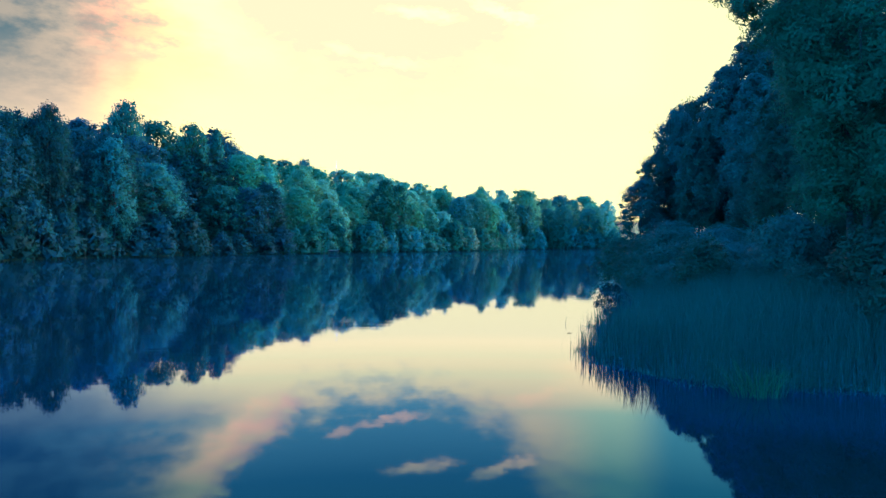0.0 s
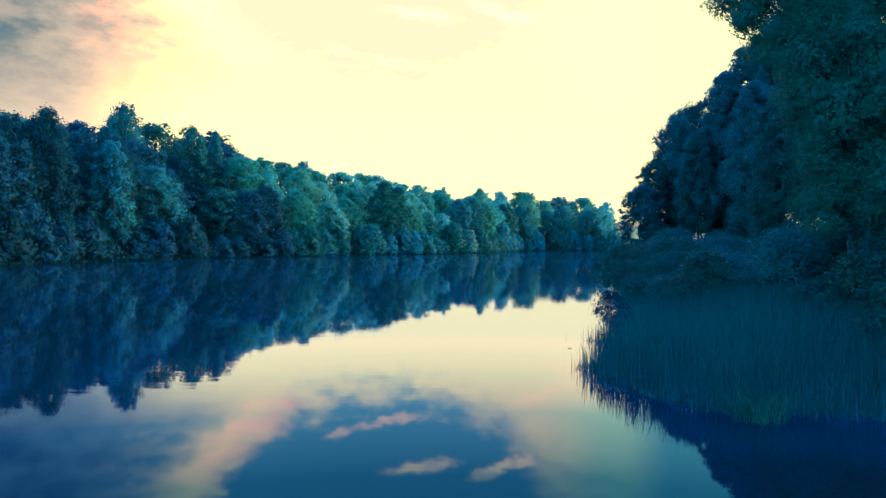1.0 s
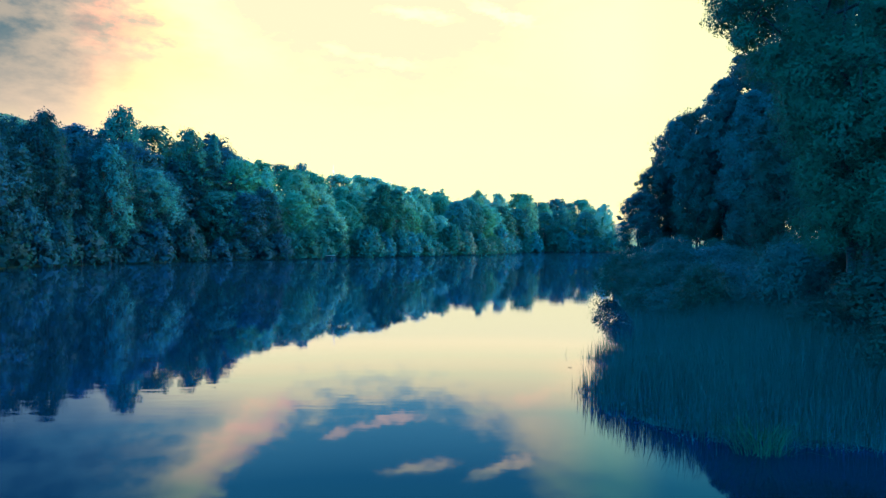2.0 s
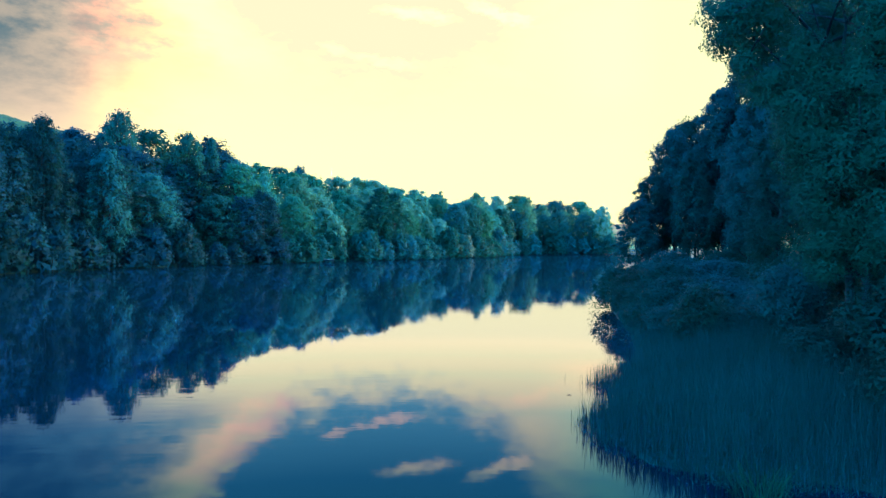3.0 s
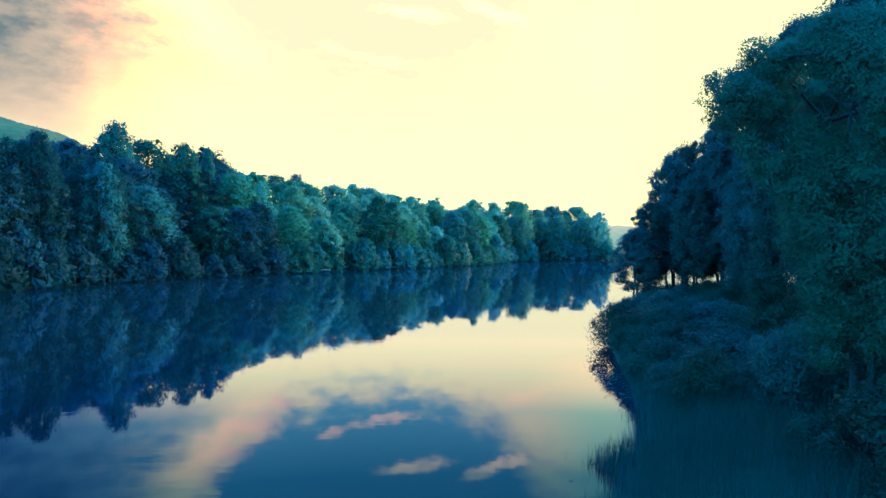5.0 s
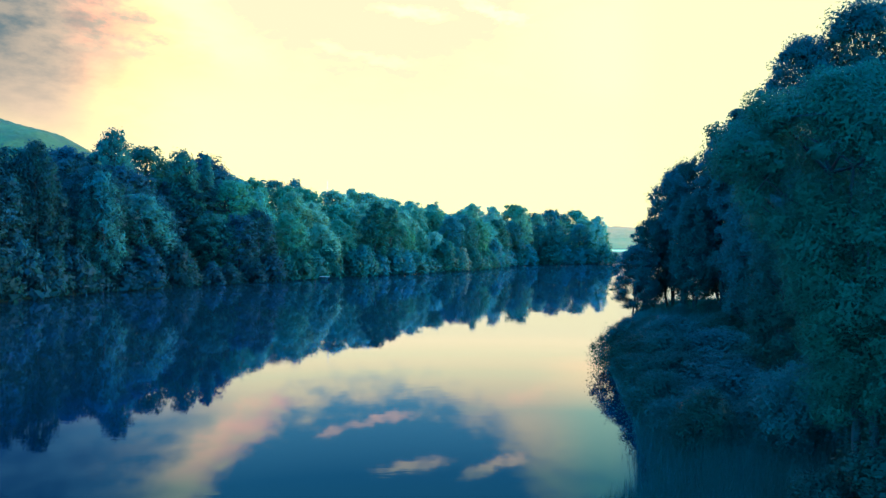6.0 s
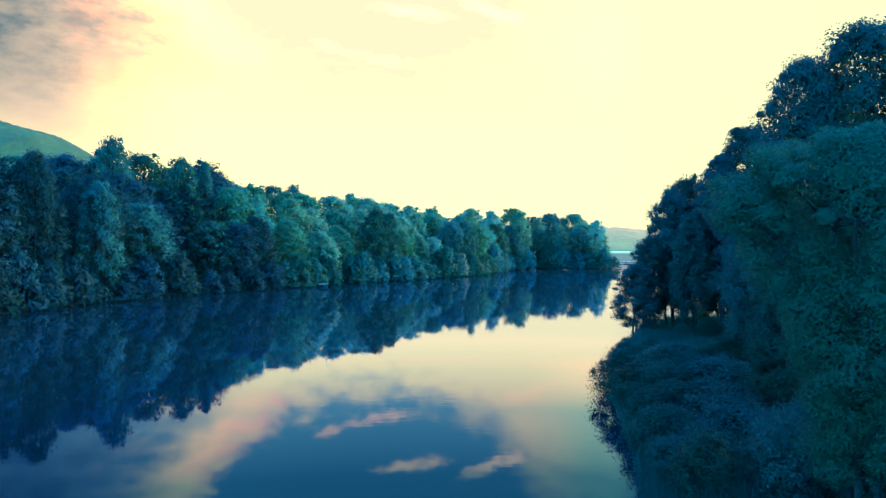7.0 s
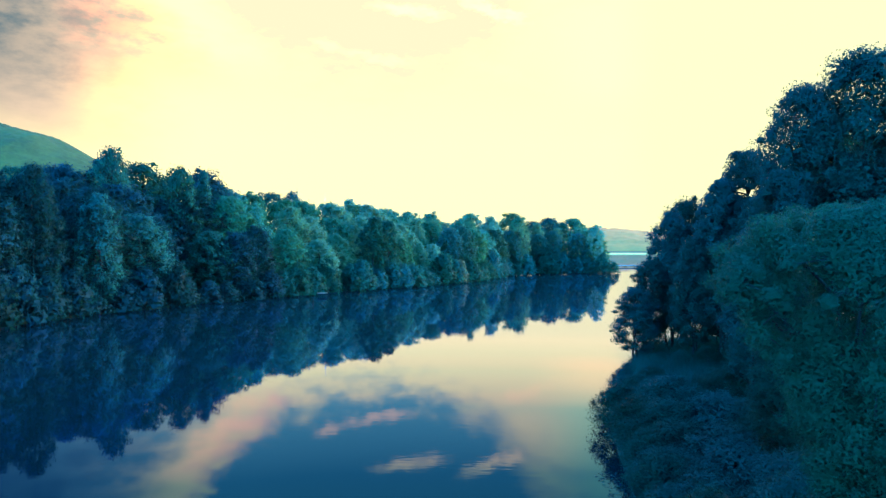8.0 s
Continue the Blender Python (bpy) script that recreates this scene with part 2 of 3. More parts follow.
def tube(points, radii, sides=7):
    """A tapered tube along the points."""
    points = np.asarray(points, float)
    ring = np.arange(sides) / sides * 2 * math.pi
    verts, faces = [], []
    for i, (p, r) in enumerate(zip(points, radii)):
        d = points[min(i + 1, len(points) - 1)] - points[max(i - 1, 0)]
        d /= np.linalg.norm(d) + 1e-9
        u = np.cross(d, (0.3, 1, 0.1))
        u /= np.linalg.norm(u)
        w = np.cross(d, u)
        for a in ring:
            verts.append(p + r * (math.cos(a) * u + math.sin(a) * w))
        if i:
            for j in range(sides):
                q, b = (i - 1) * sides, i * sides
                faces.append((q + j, q + (j + 1) % sides, b + (j + 1) % sides, b + j))
    return verts, faces


def merge(pieces):
    verts, faces, base = [], [], 0
    for v, f in pieces:
        verts.append(np.asarray(v, float))
        faces.append(np.asarray(f) + base)
        base += len(v)
    return np.concatenate(verts), np.concatenate(faces)


PROFILE = {
    "oval": lambda t: (1 - t ** 3.2) ** 0.55 * (0.62 + 0.38 * min(1, t * 3)),
    "column": lambda t: (1 - t ** 2.8) ** 0.55 * (0.6 + 0.4 * min(1, t * 4)),
    "cone": lambda t: (1 - t) ** 0.75 * (0.7 + 0.3 * min(1, t * 5)) + 0.05,
    "top": lambda t: 0.36 + 0.62 * math.sin(math.pi * t ** 3.0) if t < 0.96 else 0.35,
    "dome": lambda t: (1 - t * t) ** 0.5,
}


def make_tree(name, seed, high, wide, clear, shape, lobes, per_lobe, leaf, mat, lobe_size=0.22, trunks=1, lean=0.0, inner=1.8, relief=0.45, ragged=1.0, twigs=False, spray=1.0):
    """A tree of height high and radius wide whose crown begins at clear: trunk with limbs, and a crown of leaf clumps."""
    rng = np.random.default_rng(seed)
    root = new(name)
    limbs, tops = [], []
    for s in range(trunks):
        spread = rng.uniform(-1, 1, 2) * wide * (0.10 if trunks == 1 else 0.45)
        foot = rng.uniform(-1, 1, 2) * (0 if trunks == 1 else 0.35)
        pts, steps = [], 8
        for i in range(steps):
            t = i / (steps - 1)
            wob = rng.normal(0, 0.012 * high, 2) * (t > 0) * (t < 0.98)
            xy = foot + spread * t ** 1.4 + wob
            pts.append((xy[0] + lean * t * t, xy[1], -0.4 + (0.93 * high + 0.4) * t))
        r0 = high * 0.018 / trunks ** 0.5
        limbs.append(tube(pts, [r0 * (1.25 if i == 0 else 1) * (1 - 0.88 * i / (steps - 1)) for i in range(steps)]))
        tops.append(np.array(pts))
    cen, rad = [], []
    for i in range(lobes):
        t = (i + rng.uniform(0, 1)) / lobes
        t = t ** 0.9
        ang = i * 2.39996 + rng.uniform(-0.5, 0.5)
        reach = wide * PROFILE[shape](t) * rng.uniform(0.35, 1.0) ** 0.6
        z = clear + (high - clear) * t
        r = wide * lobe_size * rng.uniform(0.75, 1.45) * (0.75 + 0.35 * PROFILE[shape](t)) * (1 - 0.18 * t)
        reach = max(0.0, reach - r * 0.4)
        c = np.array((math.cos(ang) * reach + lean * (z / high) ** 2, math.sin(ang) * reach, min(z, high - r * 0.6)))
        c[2] = max(c[2], r * 0.4)
        cen.append(c)
        rad.append(r)
        if i % 3 == 0 or shape == "dome":
            spine = tops[i % trunks]
            j = int(np.argmin(np.abs(spine[:, 2] - max(0.3, z - 0.35 * reach - 0.2))))
            a, b = spine[j], c
            mid = (a + b) / 2 + rng.normal(0, 0.06, 3) * reach - np.array((0, 0, 0.06 * reach))
            limbs.append(tube([a, mid, b], [high * 0.0050, high * 0.0032, high * 0.0012], 4))
    # sprays that stand out of the crown's outline
    weight = [1.0] * len(cen)
    for i in range(lobes * 3 // 5 if shape != "dome" else lobes // 3):
        t = rng.uniform(0.15, 1.0) ** 0.7
        ang = rng.uniform(0, 2 * math.pi)
        z = clear + (high - clear) * t * rng.uniform(0.97, 1.0 + 0.06 * ragged)
        reach = wide * PROFILE[shape](min(t, 0.97)) * rng.uniform(0.75, 0.98 + 0.14 * ragged)
        cen.append(np.array((math.cos(ang) * reach + lean * (z / high) ** 2, math.sin(ang) * reach, z)))
        rad.append(wide * lobe_size * spray * rng.uniform(0.30, 0.60))
        weight.append(0.28 / spray)
        if twigs:
            near = cen[int(np.argmin([np.linalg.norm(c - cen[-1]) for c in cen[:lobes]]))]
            limbs.append(tube([near, (near + cen[-1]) / 2 + rng.normal(0, 0.05, 3) * wide * 0.1, cen[-1]], [high * 0.0022, high * 0.0016, high * 0.0007], 3))
    v, f = merge(limbs)
    part("trunk", mesh_from(name + "_trunk", v, f, BARK), root)
    # broad sprays inside each clump, smaller leaves ruffle its outside
    cs, outs, sizes, loose = [], [], [], []
    for c, r, wt in zip(cen, rad, weight):
        fill = (r / (wide * lobe_size)) ** (2 - 2 * ragged) if wt == 1.0 else 1.0
        m = int(per_lobe * wt * fill * rng.uniform(0.75, 1.25))
        d = rng.normal(0, 1, (m, 3))
        d /= np.linalg.norm(d, axis=1)[:, None]
        ruffle = rng.uniform(0, 1, m) < 0.70
        bumps = 1 + (0.12 + 0.10 * ragged) * np.sin(d[:, 0] * 5 + c[0] * 3) * np.cos(d[:, 2] * 6 + c[1])
        rr = r * bumps * np.where(ruffle, rng.uniform(0.70, 0.98 + 0.16 * ragged, m), rng.uniform(0.35, 0.72, m))
        rr *= np.where(rng.uniform(0, 1, m) < 0.03, rng.uniform(1.0, 1.04 + 0.16 * ragged, m), 1.0)
        upright = rng.uniform(0.75, 1.1 + 0.3 * ragged)
        cs.append(c + d * rr[:, None] * (1.1, 1.1, upright))
        outs.append(d * (1, 1, 0.9) + (0, 0, 0.3))
        sizes.append(np.where(ruffle, leaf * 0.9, leaf * inner))
        loose.append(np.where(ruffle, 0.6, 0.3))
    cs, outs, sizes, loose = (np.concatenate(q) for q in (cs, outs, sizes, loose))
    keep = cs[:, 2] > 0.05
    v, f = leaves(rng, cs[keep], outs[keep], sizes[keep], loose[keep])
    def crown_out(p):
        """The way out of the whole crown at each place."""
        q = (p - (lean * 0.5, 0, clear + 0.42 * (high - clear))) / (wide, wide, 0.6 * (high - clear))
        return q / (np.linalg.norm(q, axis=1)[:, None] + 1e-6)

    soft = outs[keep] * relief + crown_out(cs[keep]) * (1.2 - relief) + rng.normal(0, 0.16, (int(keep.sum()), 3)) + np.array((0, 0, 0.1))
    soft /= np.linalg.norm(soft, axis=1)[:, None]
    part("crown", mesh_from(name + "_crown", v, f, mat, np.repeat(soft, 3, axis=0)), root)
    return root


# ---- lake, ground and water ----
LEFT_SHORE = [(-120, -60), (-66, -20), (-58, 30), (-53, 60), (-51, 76), (-48, 92), (-37, 110), (-20, 131), (-6, 146), (3, 157), (11, 168), (20, 190),
              (30, 200), (44, 204), (55, 206), (60, 214), (57, 240), (40, 300), (-10, 390)]
FAR_SHORE = [(-40, 450), (60, 466), (160, 464), (260, 455), (350, 420)]
RIGHT_SHORE = [(330, 330), (220, 240), (130, 150), (75, 95), (45, 76), (30, 65), (20.5, 60), (15.8, 56), (13.5, 50), (11.2, 44), (9.8, 38),
               (8.6, 32), (7.7, 27), (6.9, 24), (5.5, 19.5), (3.9, 18.4), (4.4, 16.7), (2.9, 14.4), (2.85, 12.8), (4.0, 10.7), (7, 10.0), (12, 9.4), (22, 7), (40, -4), (70, -30), (60, -70), (-40, -90)]
LAKE = np.array(LEFT_SHORE + FAR_SHORE + RIGHT_SHORE, float)


def shore_distance(p):
    """Distance to the shoreline, negative over the lake."""
    p = np.asarray(p, float)
    best = np.full(len(p), 1e9)
    inside = np.zeros(len(p), bool)
    for a, b in zip(LAKE, np.roll(LAKE, -1, 0)):
        ab = b - a
        t = np.clip(((p - a) @ ab) / (ab @ ab), 0, 1)
        best = np.minimum(best, np.linalg.norm(p - a - t[:, None] * ab, axis=1))
        cross = (a[1] > p[:, 1]) != (b[1] > p[:, 1])
        with np.errstate(divide="ignore", invalid="ignore"):
            x = a[0] + (p[:, 1] - a[1]) * ab[0] / ab[1]
        inside ^= cross & (p[:, 0] < x)
    return np.where(inside, -best, best)


def step(x, lo, hi):
    t = np.clip((x - lo) / (hi - lo), 0, 1)
    return t * t * (3 - 2 * t)


def ground_height(p):
    """Lake bed under the water, low by the reeds, a raised bank at the wooded point."""
    p = np.asarray(p, float)
    d = shore_distance(p)
    x, y = p[:, 0], p[:, 1]
    point = step(y, 24, 40) * (x > 0) * step(y, 95, 70)
    top = 0.45 + 1.5 * point
    rise = top * step(d, -0.4, 1.6 + 2.2 * (1 - point))
    wood = step(y, 15, 50) * (x < 62) * (x - 0.3 * y < 0)
    slope = (0.004 + 0.15 * wood * (0.3 + 0.7 * step(x, -5, -40))) * np.clip(d - 4, 0, 75)
    wavy = 0.10 * np.sin(x * 1.1 + 0.6 * y) * np.sin(0.9 * y - 0.4 * x) * step(d, 0.5, 3)
    bed = -0.35 * np.clip(-d, 0, 6)
    return np.where(d > -0.4, rise + slope + wavy - 0.04, bed)


def spaced(lo, hi, centre, fine, growth):
    vals, s, x = [centre], fine, centre
    while x < hi:
        x += s
        s *= growth
        vals.append(x)
    s, x = fine, centre
    while x > lo:
        x -= s
        s *= growth
        vals.append(x)
    return np.array(sorted(vals))


gx, gy = spaced(-4200, 4200, 8, 0.7, 1.05), spaced(-1500, 4800, 25, 0.8, 1.045)
XX, YY = np.meshgrid(gx, gy)
pts = np.stack([XX.ravel(), YY.ravel()], 1)
zz = ground_height(pts)
w, h = len(gx), len(gy)
ids = np.arange(w * h).reshape(h, w)
quads = np.stack([ids[:-1, :-1], ids[:-1, 1:], ids[1:, 1:], ids[1:, :-1]], -1).reshape(-1, 4)
ground = tagged(new("ground", mesh_from("ground", np.column_stack([pts, zz]), quads, EARTH)),
                "dark leafy lakeside ground with low grassy banks", "ground", kind="structure")
for poly in ground.data.polygons:
    poly.use_smooth = True

wb = bmesh.new()
bmesh.ops.create_grid(wb, x_segments=8, y_segments=8, size=700)
water_mesh = bpy.data.meshes.new("water")
wb.to_mesh(water_mesh)
wb.free()
water_mesh.materials.append(WATER)
water = tagged(new("water", water_mesh), "calm dark blue lake water mirroring trees and clouds", "water", kind="structure")
water.location = (100, 200, 0)


def z_at(x, y):
    return float(ground_height([(x, y)])[0])


# ---- far hills ----
def hill(name, label, x0, x1, y0, y1, crest, cell, rough, mat):
    rng = np.random.default_rng(5)
    xs, ys = np.arange(x0, x1, cell), np.arange(y0, y1, cell)
    A, B = np.meshgrid(xs, ys)
    t = (B - y0) / (y1 - y0)
    z = crest(A) * np.sin(math.pi * np.clip(t, 0, 1)) ** 0.8
    z += rough * rng.uniform(0, 1, z.shape) * np.clip(z / 8, 0, 1)
    i = np.arange(A.size).reshape(A.shape)
    q = np.stack([i[:-1, :-1], i[:-1, 1:], i[1:, 1:], i[1:, :-1]], -1).reshape(-1, 4)
    return tagged(new(name, mesh_from(name, np.column_stack([A.ravel(), B.ravel(), z.ravel() - 0.3]), q, mat)), label, "hill", kind="structure")


hill("hill", "grassy green hill rising behind the forest", -760, -90, 330, 570,
     lambda x: np.interp(x, [-760, -420, -284, -266, -247, -223, -170, -90], [110, 108, 86, 80.5, 76, 62, 34, 0]), 2.5, 1.6, WOODED)
hill("hill", "low hazy wooded ridge across the lake", 60, 900, 520, 760,
     lambda x: 15 + 3 * np.sin(x * 0.012) + 1.5 * np.sin(x * 0.05), 4.0, 2.0, HAZED_HILL)

# ---- left and far forest ----
FOREST = "trees of the lakeside forest"
kinds = []
for i, (high, wide, clear, shape, mat, lobes, per_lobe, leaf) in enumerate((
        (20, 5.6, 3.0, "oval", LEAF_MID, 66, 100, 0.33), (21, 4.6, 2.0, "column", LEAF_DARK, 62, 100, 0.33), (18, 5.4, 1.5, "oval", LEAF_LIGHT, 64, 100, 0.33),
        (22, 5.2, 4.5, "oval", LEAF_DARK, 64, 100, 0.33), (19, 4.6, 1.5, "cone", LEAF_MID, 62, 100, 0.33), (20, 6.4, 3.5, "oval", LEAF_DIMMED, 70, 100, 0.33),
        (17, 4.6, 0.8, "column", LEAF_LIGHT, 60, 100, 0.33), (18, 5.4, 1.2, "oval", LEAF_HAZED, 62, 100, 0.33), (19, 4.8, 1.6, "column", LEAF_HAZED, 60, 100, 0.33),
        (18, 5.4, 1.0, "oval", LEAF_DIMMED, 64, 100, 0.33), (20, 4.8, 2.0, "column", LEAF_DIMMED, 62, 100, 0.33))):
    tree = make_tree("tree", 100 + i, high, wide, clear, shape, lobes, per_lobe, leaf, mat, 0.25)
    kinds.append((tree, high, mat))
WORDS = {"dark_green_leaves": "dark green", "mid_green_leaves": "mid-green", "light_green_leaves": "fresh light green", "silvery_green_leaves": "haze-paled green", "deep_green_leaves": "deep shaded green"}
used = set()


def forest_tree(kind, x, y, high, turn, widen=1.0):
    tree, base, mat = kinds[kind]
    z = z_at(x, y)
    s = (high - 0.8 * z) / base
    m = pose(x, y, z, 0, 0, turn) @ Matrix.Diagonal((s * widen, s * widen, s, 1))
    if kind in used:
        ob = place_copy(tree, m)
    else:
        used.add(kind)
        ob = tree
        ob.matrix_basis = m
    size = "tall" if high > 17 else "small" if high < 11 else "medium-sized"
    return tagged(ob, f"{size} {WORDS[mat.name]} broadleaf tree in the lakeside forest", "tree", FOREST)


def along_shore(points, spacing, offset, rng, jitter):
    """Places along a shoreline, that far inland (to the left of its way)."""
    p = np.array(points, float)
    seg = np.linalg.norm(np.diff(p, axis=0), axis=1)
    total = np.concatenate([[0], np.cumsum(seg)])
    s = spacing * 0.5
    while s < total[-1]:
        i = min(int(np.searchsorted(total, s)) - 1, len(seg) - 1)
        a = p[i] + (p[i + 1] - p[i]) * (s - total[i]) / seg[i]
        d = (p[i + 1] - p[i]) / seg[i]
        nrm = np.array((-d[1], d[0]))
        yield a + nrm * (offset + rng.uniform(-jitter, jitter)) + d * rng.uniform(-jitter, jitter)
        s += spacing * rng.uniform(0.8, 1.2)


def crest_height(x, y):
    """Height of the forest's top seen along its length, by bearing."""
    b = math.degrees(math.atan2(x, y))
    return float(np.interp(b, [-36, -31, -29.5, -27, -24, -22, -18, -13, -10, -7, -2, 1, 3, 5, 7, 9.5, 13, 15],
                           [17.5, 20, 22.5, 24, 23.6, 22.8, 22, 21.2, 19.4, 18.2, 17.3, 16.8, 17.6, 17.8, 17.8, 17.0, 16.4, 15.5]))


rng = np.random.default_rng(11)
shore = LEFT_SHORE[2:15]
for offset, spacing, share in ((3.5, 6.2, 0.60), (11.5, 6.4, 0.83), (21, 6.0, 1.0), (31, 11.0, 0.99)):
    for x, y in along_shore(shore, spacing, offset, rng, 1.4):
        if shore_distance([(x, y)])[0] < 1.5:
            continue
        bearing = math.degrees(math.atan2(x, y))
        high = crest_height(x, y) * share * rng.uniform(0.86, 1.04)
        if offset < 5 and bearing < -26:
            high = rng.uniform(15.5, 18.0)
        # Tone by bearing paints dimming on the left, light and haze farther right.
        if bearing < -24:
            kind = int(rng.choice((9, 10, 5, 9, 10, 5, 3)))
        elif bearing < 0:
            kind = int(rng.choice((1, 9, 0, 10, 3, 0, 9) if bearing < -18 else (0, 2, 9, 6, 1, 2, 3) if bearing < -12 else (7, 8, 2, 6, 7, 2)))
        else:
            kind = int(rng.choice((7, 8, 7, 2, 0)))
        # Front crowns: darker kinds paint shaded sides, the light kind sunlit ones.
        if offset < 5:
            for lo, hi, top, deep in ((4.2, 12.3, 12.4, True), (0.6, 2.6, 13.2, True), (-6.2, -3.4, 14.6, True), (2.6, 4.2, 12.6, False), (12.3, 16.0, 11.5, False)):
                if lo < bearing < hi:
                    kind, high = (0 if deep and bearing > 0 else 1 if deep else 2), top * rng.uniform(0.93, 1.03)
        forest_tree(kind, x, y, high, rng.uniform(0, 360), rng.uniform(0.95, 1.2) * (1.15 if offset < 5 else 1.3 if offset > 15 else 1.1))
forest_tree(0, -52.4, 112.8, 24.6, 40, 0.62)
forest_tree(0, -44.4, 121.0, 22.4, 100, 0.7)
forest_tree(0, -46.2, 95.5, 16.4, 10, 0.75)
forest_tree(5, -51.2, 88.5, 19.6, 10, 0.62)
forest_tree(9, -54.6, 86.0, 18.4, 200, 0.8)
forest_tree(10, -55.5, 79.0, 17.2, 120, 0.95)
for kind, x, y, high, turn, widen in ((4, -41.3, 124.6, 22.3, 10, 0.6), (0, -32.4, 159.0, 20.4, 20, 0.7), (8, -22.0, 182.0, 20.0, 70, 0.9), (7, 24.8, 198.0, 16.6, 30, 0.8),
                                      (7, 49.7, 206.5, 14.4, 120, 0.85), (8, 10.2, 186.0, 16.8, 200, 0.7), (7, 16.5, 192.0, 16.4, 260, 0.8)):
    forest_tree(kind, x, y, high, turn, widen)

# ---- trees of the right bank ----
BANK = "trees of the wooded point"
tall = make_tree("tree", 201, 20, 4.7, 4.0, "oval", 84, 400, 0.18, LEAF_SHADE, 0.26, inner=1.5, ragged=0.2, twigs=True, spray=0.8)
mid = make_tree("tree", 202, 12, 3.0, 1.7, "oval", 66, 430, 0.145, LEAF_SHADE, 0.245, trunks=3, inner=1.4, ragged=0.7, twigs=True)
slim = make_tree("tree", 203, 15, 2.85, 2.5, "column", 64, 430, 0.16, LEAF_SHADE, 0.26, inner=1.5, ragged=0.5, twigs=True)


def bank_tree(first, base, x, y, top, turn, widen, label):
    z = z_at(x, y)
    s = (top - z) / base
    m = pose(x, y, z, 0, 0, turn) @ Matrix.Diagonal((s * widen, s * widen, s, 1))
    key = ("bank", first.name)
    if key in used:
        first = place_copy(first, m)
    else:
        used.add(key)
        first.matrix_basis = m
    return tagged(first, label, "tree", BANK)


for x, y, top, turn, widen in ((16.3, 52.2, 8.8, 120, 1.05), (14.9, 51.0, 6.8, 40, 1.5), (18.4, 53.5, 12.4, 10, 0.9), (20.0, 55, 13.4, 80, 1.0), (21.5, 50.5, 13.0, 150, 1.05), (18.2, 48.5, 10.3, 220, 0.9), (24, 57, 13.5, 300, 1.1)):
    bank_tree(mid, 12, x, y, top, turn, widen, "shade-darkened multi-stemmed tree at the water's edge of the point")
for x, y, top, turn, widen in ((20.1, 48.5, 14.6, 0, 0.95), (22.6, 50, 16.8, 70, 1.15), (16.5, 36, 11.0, 140, 1.0), (20.5, 41, 14.5, 200, 1.0), (14.5, 29, 9.0, 260, 1.1), (14, 22, 8.5, 320, 1.2)):
    bank_tree(slim, 15, x, y, top, turn, widen, "slender tree in shade-darkened green on the wooded bank")
# (22.5, 21.5) is added out of view to shade the near tree.
# (55, 77) and the last three are added, hidden, to block low light.
for x, y, top, turn, widen in ((27.3, 44, 22.5, 20, 0.95), (32, 43, 23.2, 110, 1.0), (24.0, 45, 20.5, 170, 0.85), (30, 52, 20, 230, 1.0), (26, 33, 16, 340, 0.95), (22.5, 21.5, 17, 75, 1.15), (55, 77, 21, 15, 1.1), (40, 50, 21, 190, 1.1), (34, 60, 19, 300, 1.0), (41, 63, 20, 60, 1.1), (47, 67, 20, 140, 1.1), (45, 57, 21, 220, 1.1)):
    bank_tree(tall, 20, x, y, top, turn, widen, "tall tree in shade-darkened green on the wooded bank")

near_tree = make_tree("tree", 210, 10.6, 3.7, 2.6, "top", 135, 1450, 0.064, LEAF_NEAR, 0.17, trunks=2, lean=0.5, inner=1.4, relief=0.6, ragged=0.0, twigs=True, spray=0.78)
near_tree.matrix_basis = pose(10.45, 17.0, z_at(10.45, 17.0), 0, 0, 180) @ Matrix.Diagonal((1.0, 1.0, 1.03, 1))
tagged(near_tree, "fresh light green leafy tree beside the reeds", "tree", BANK)

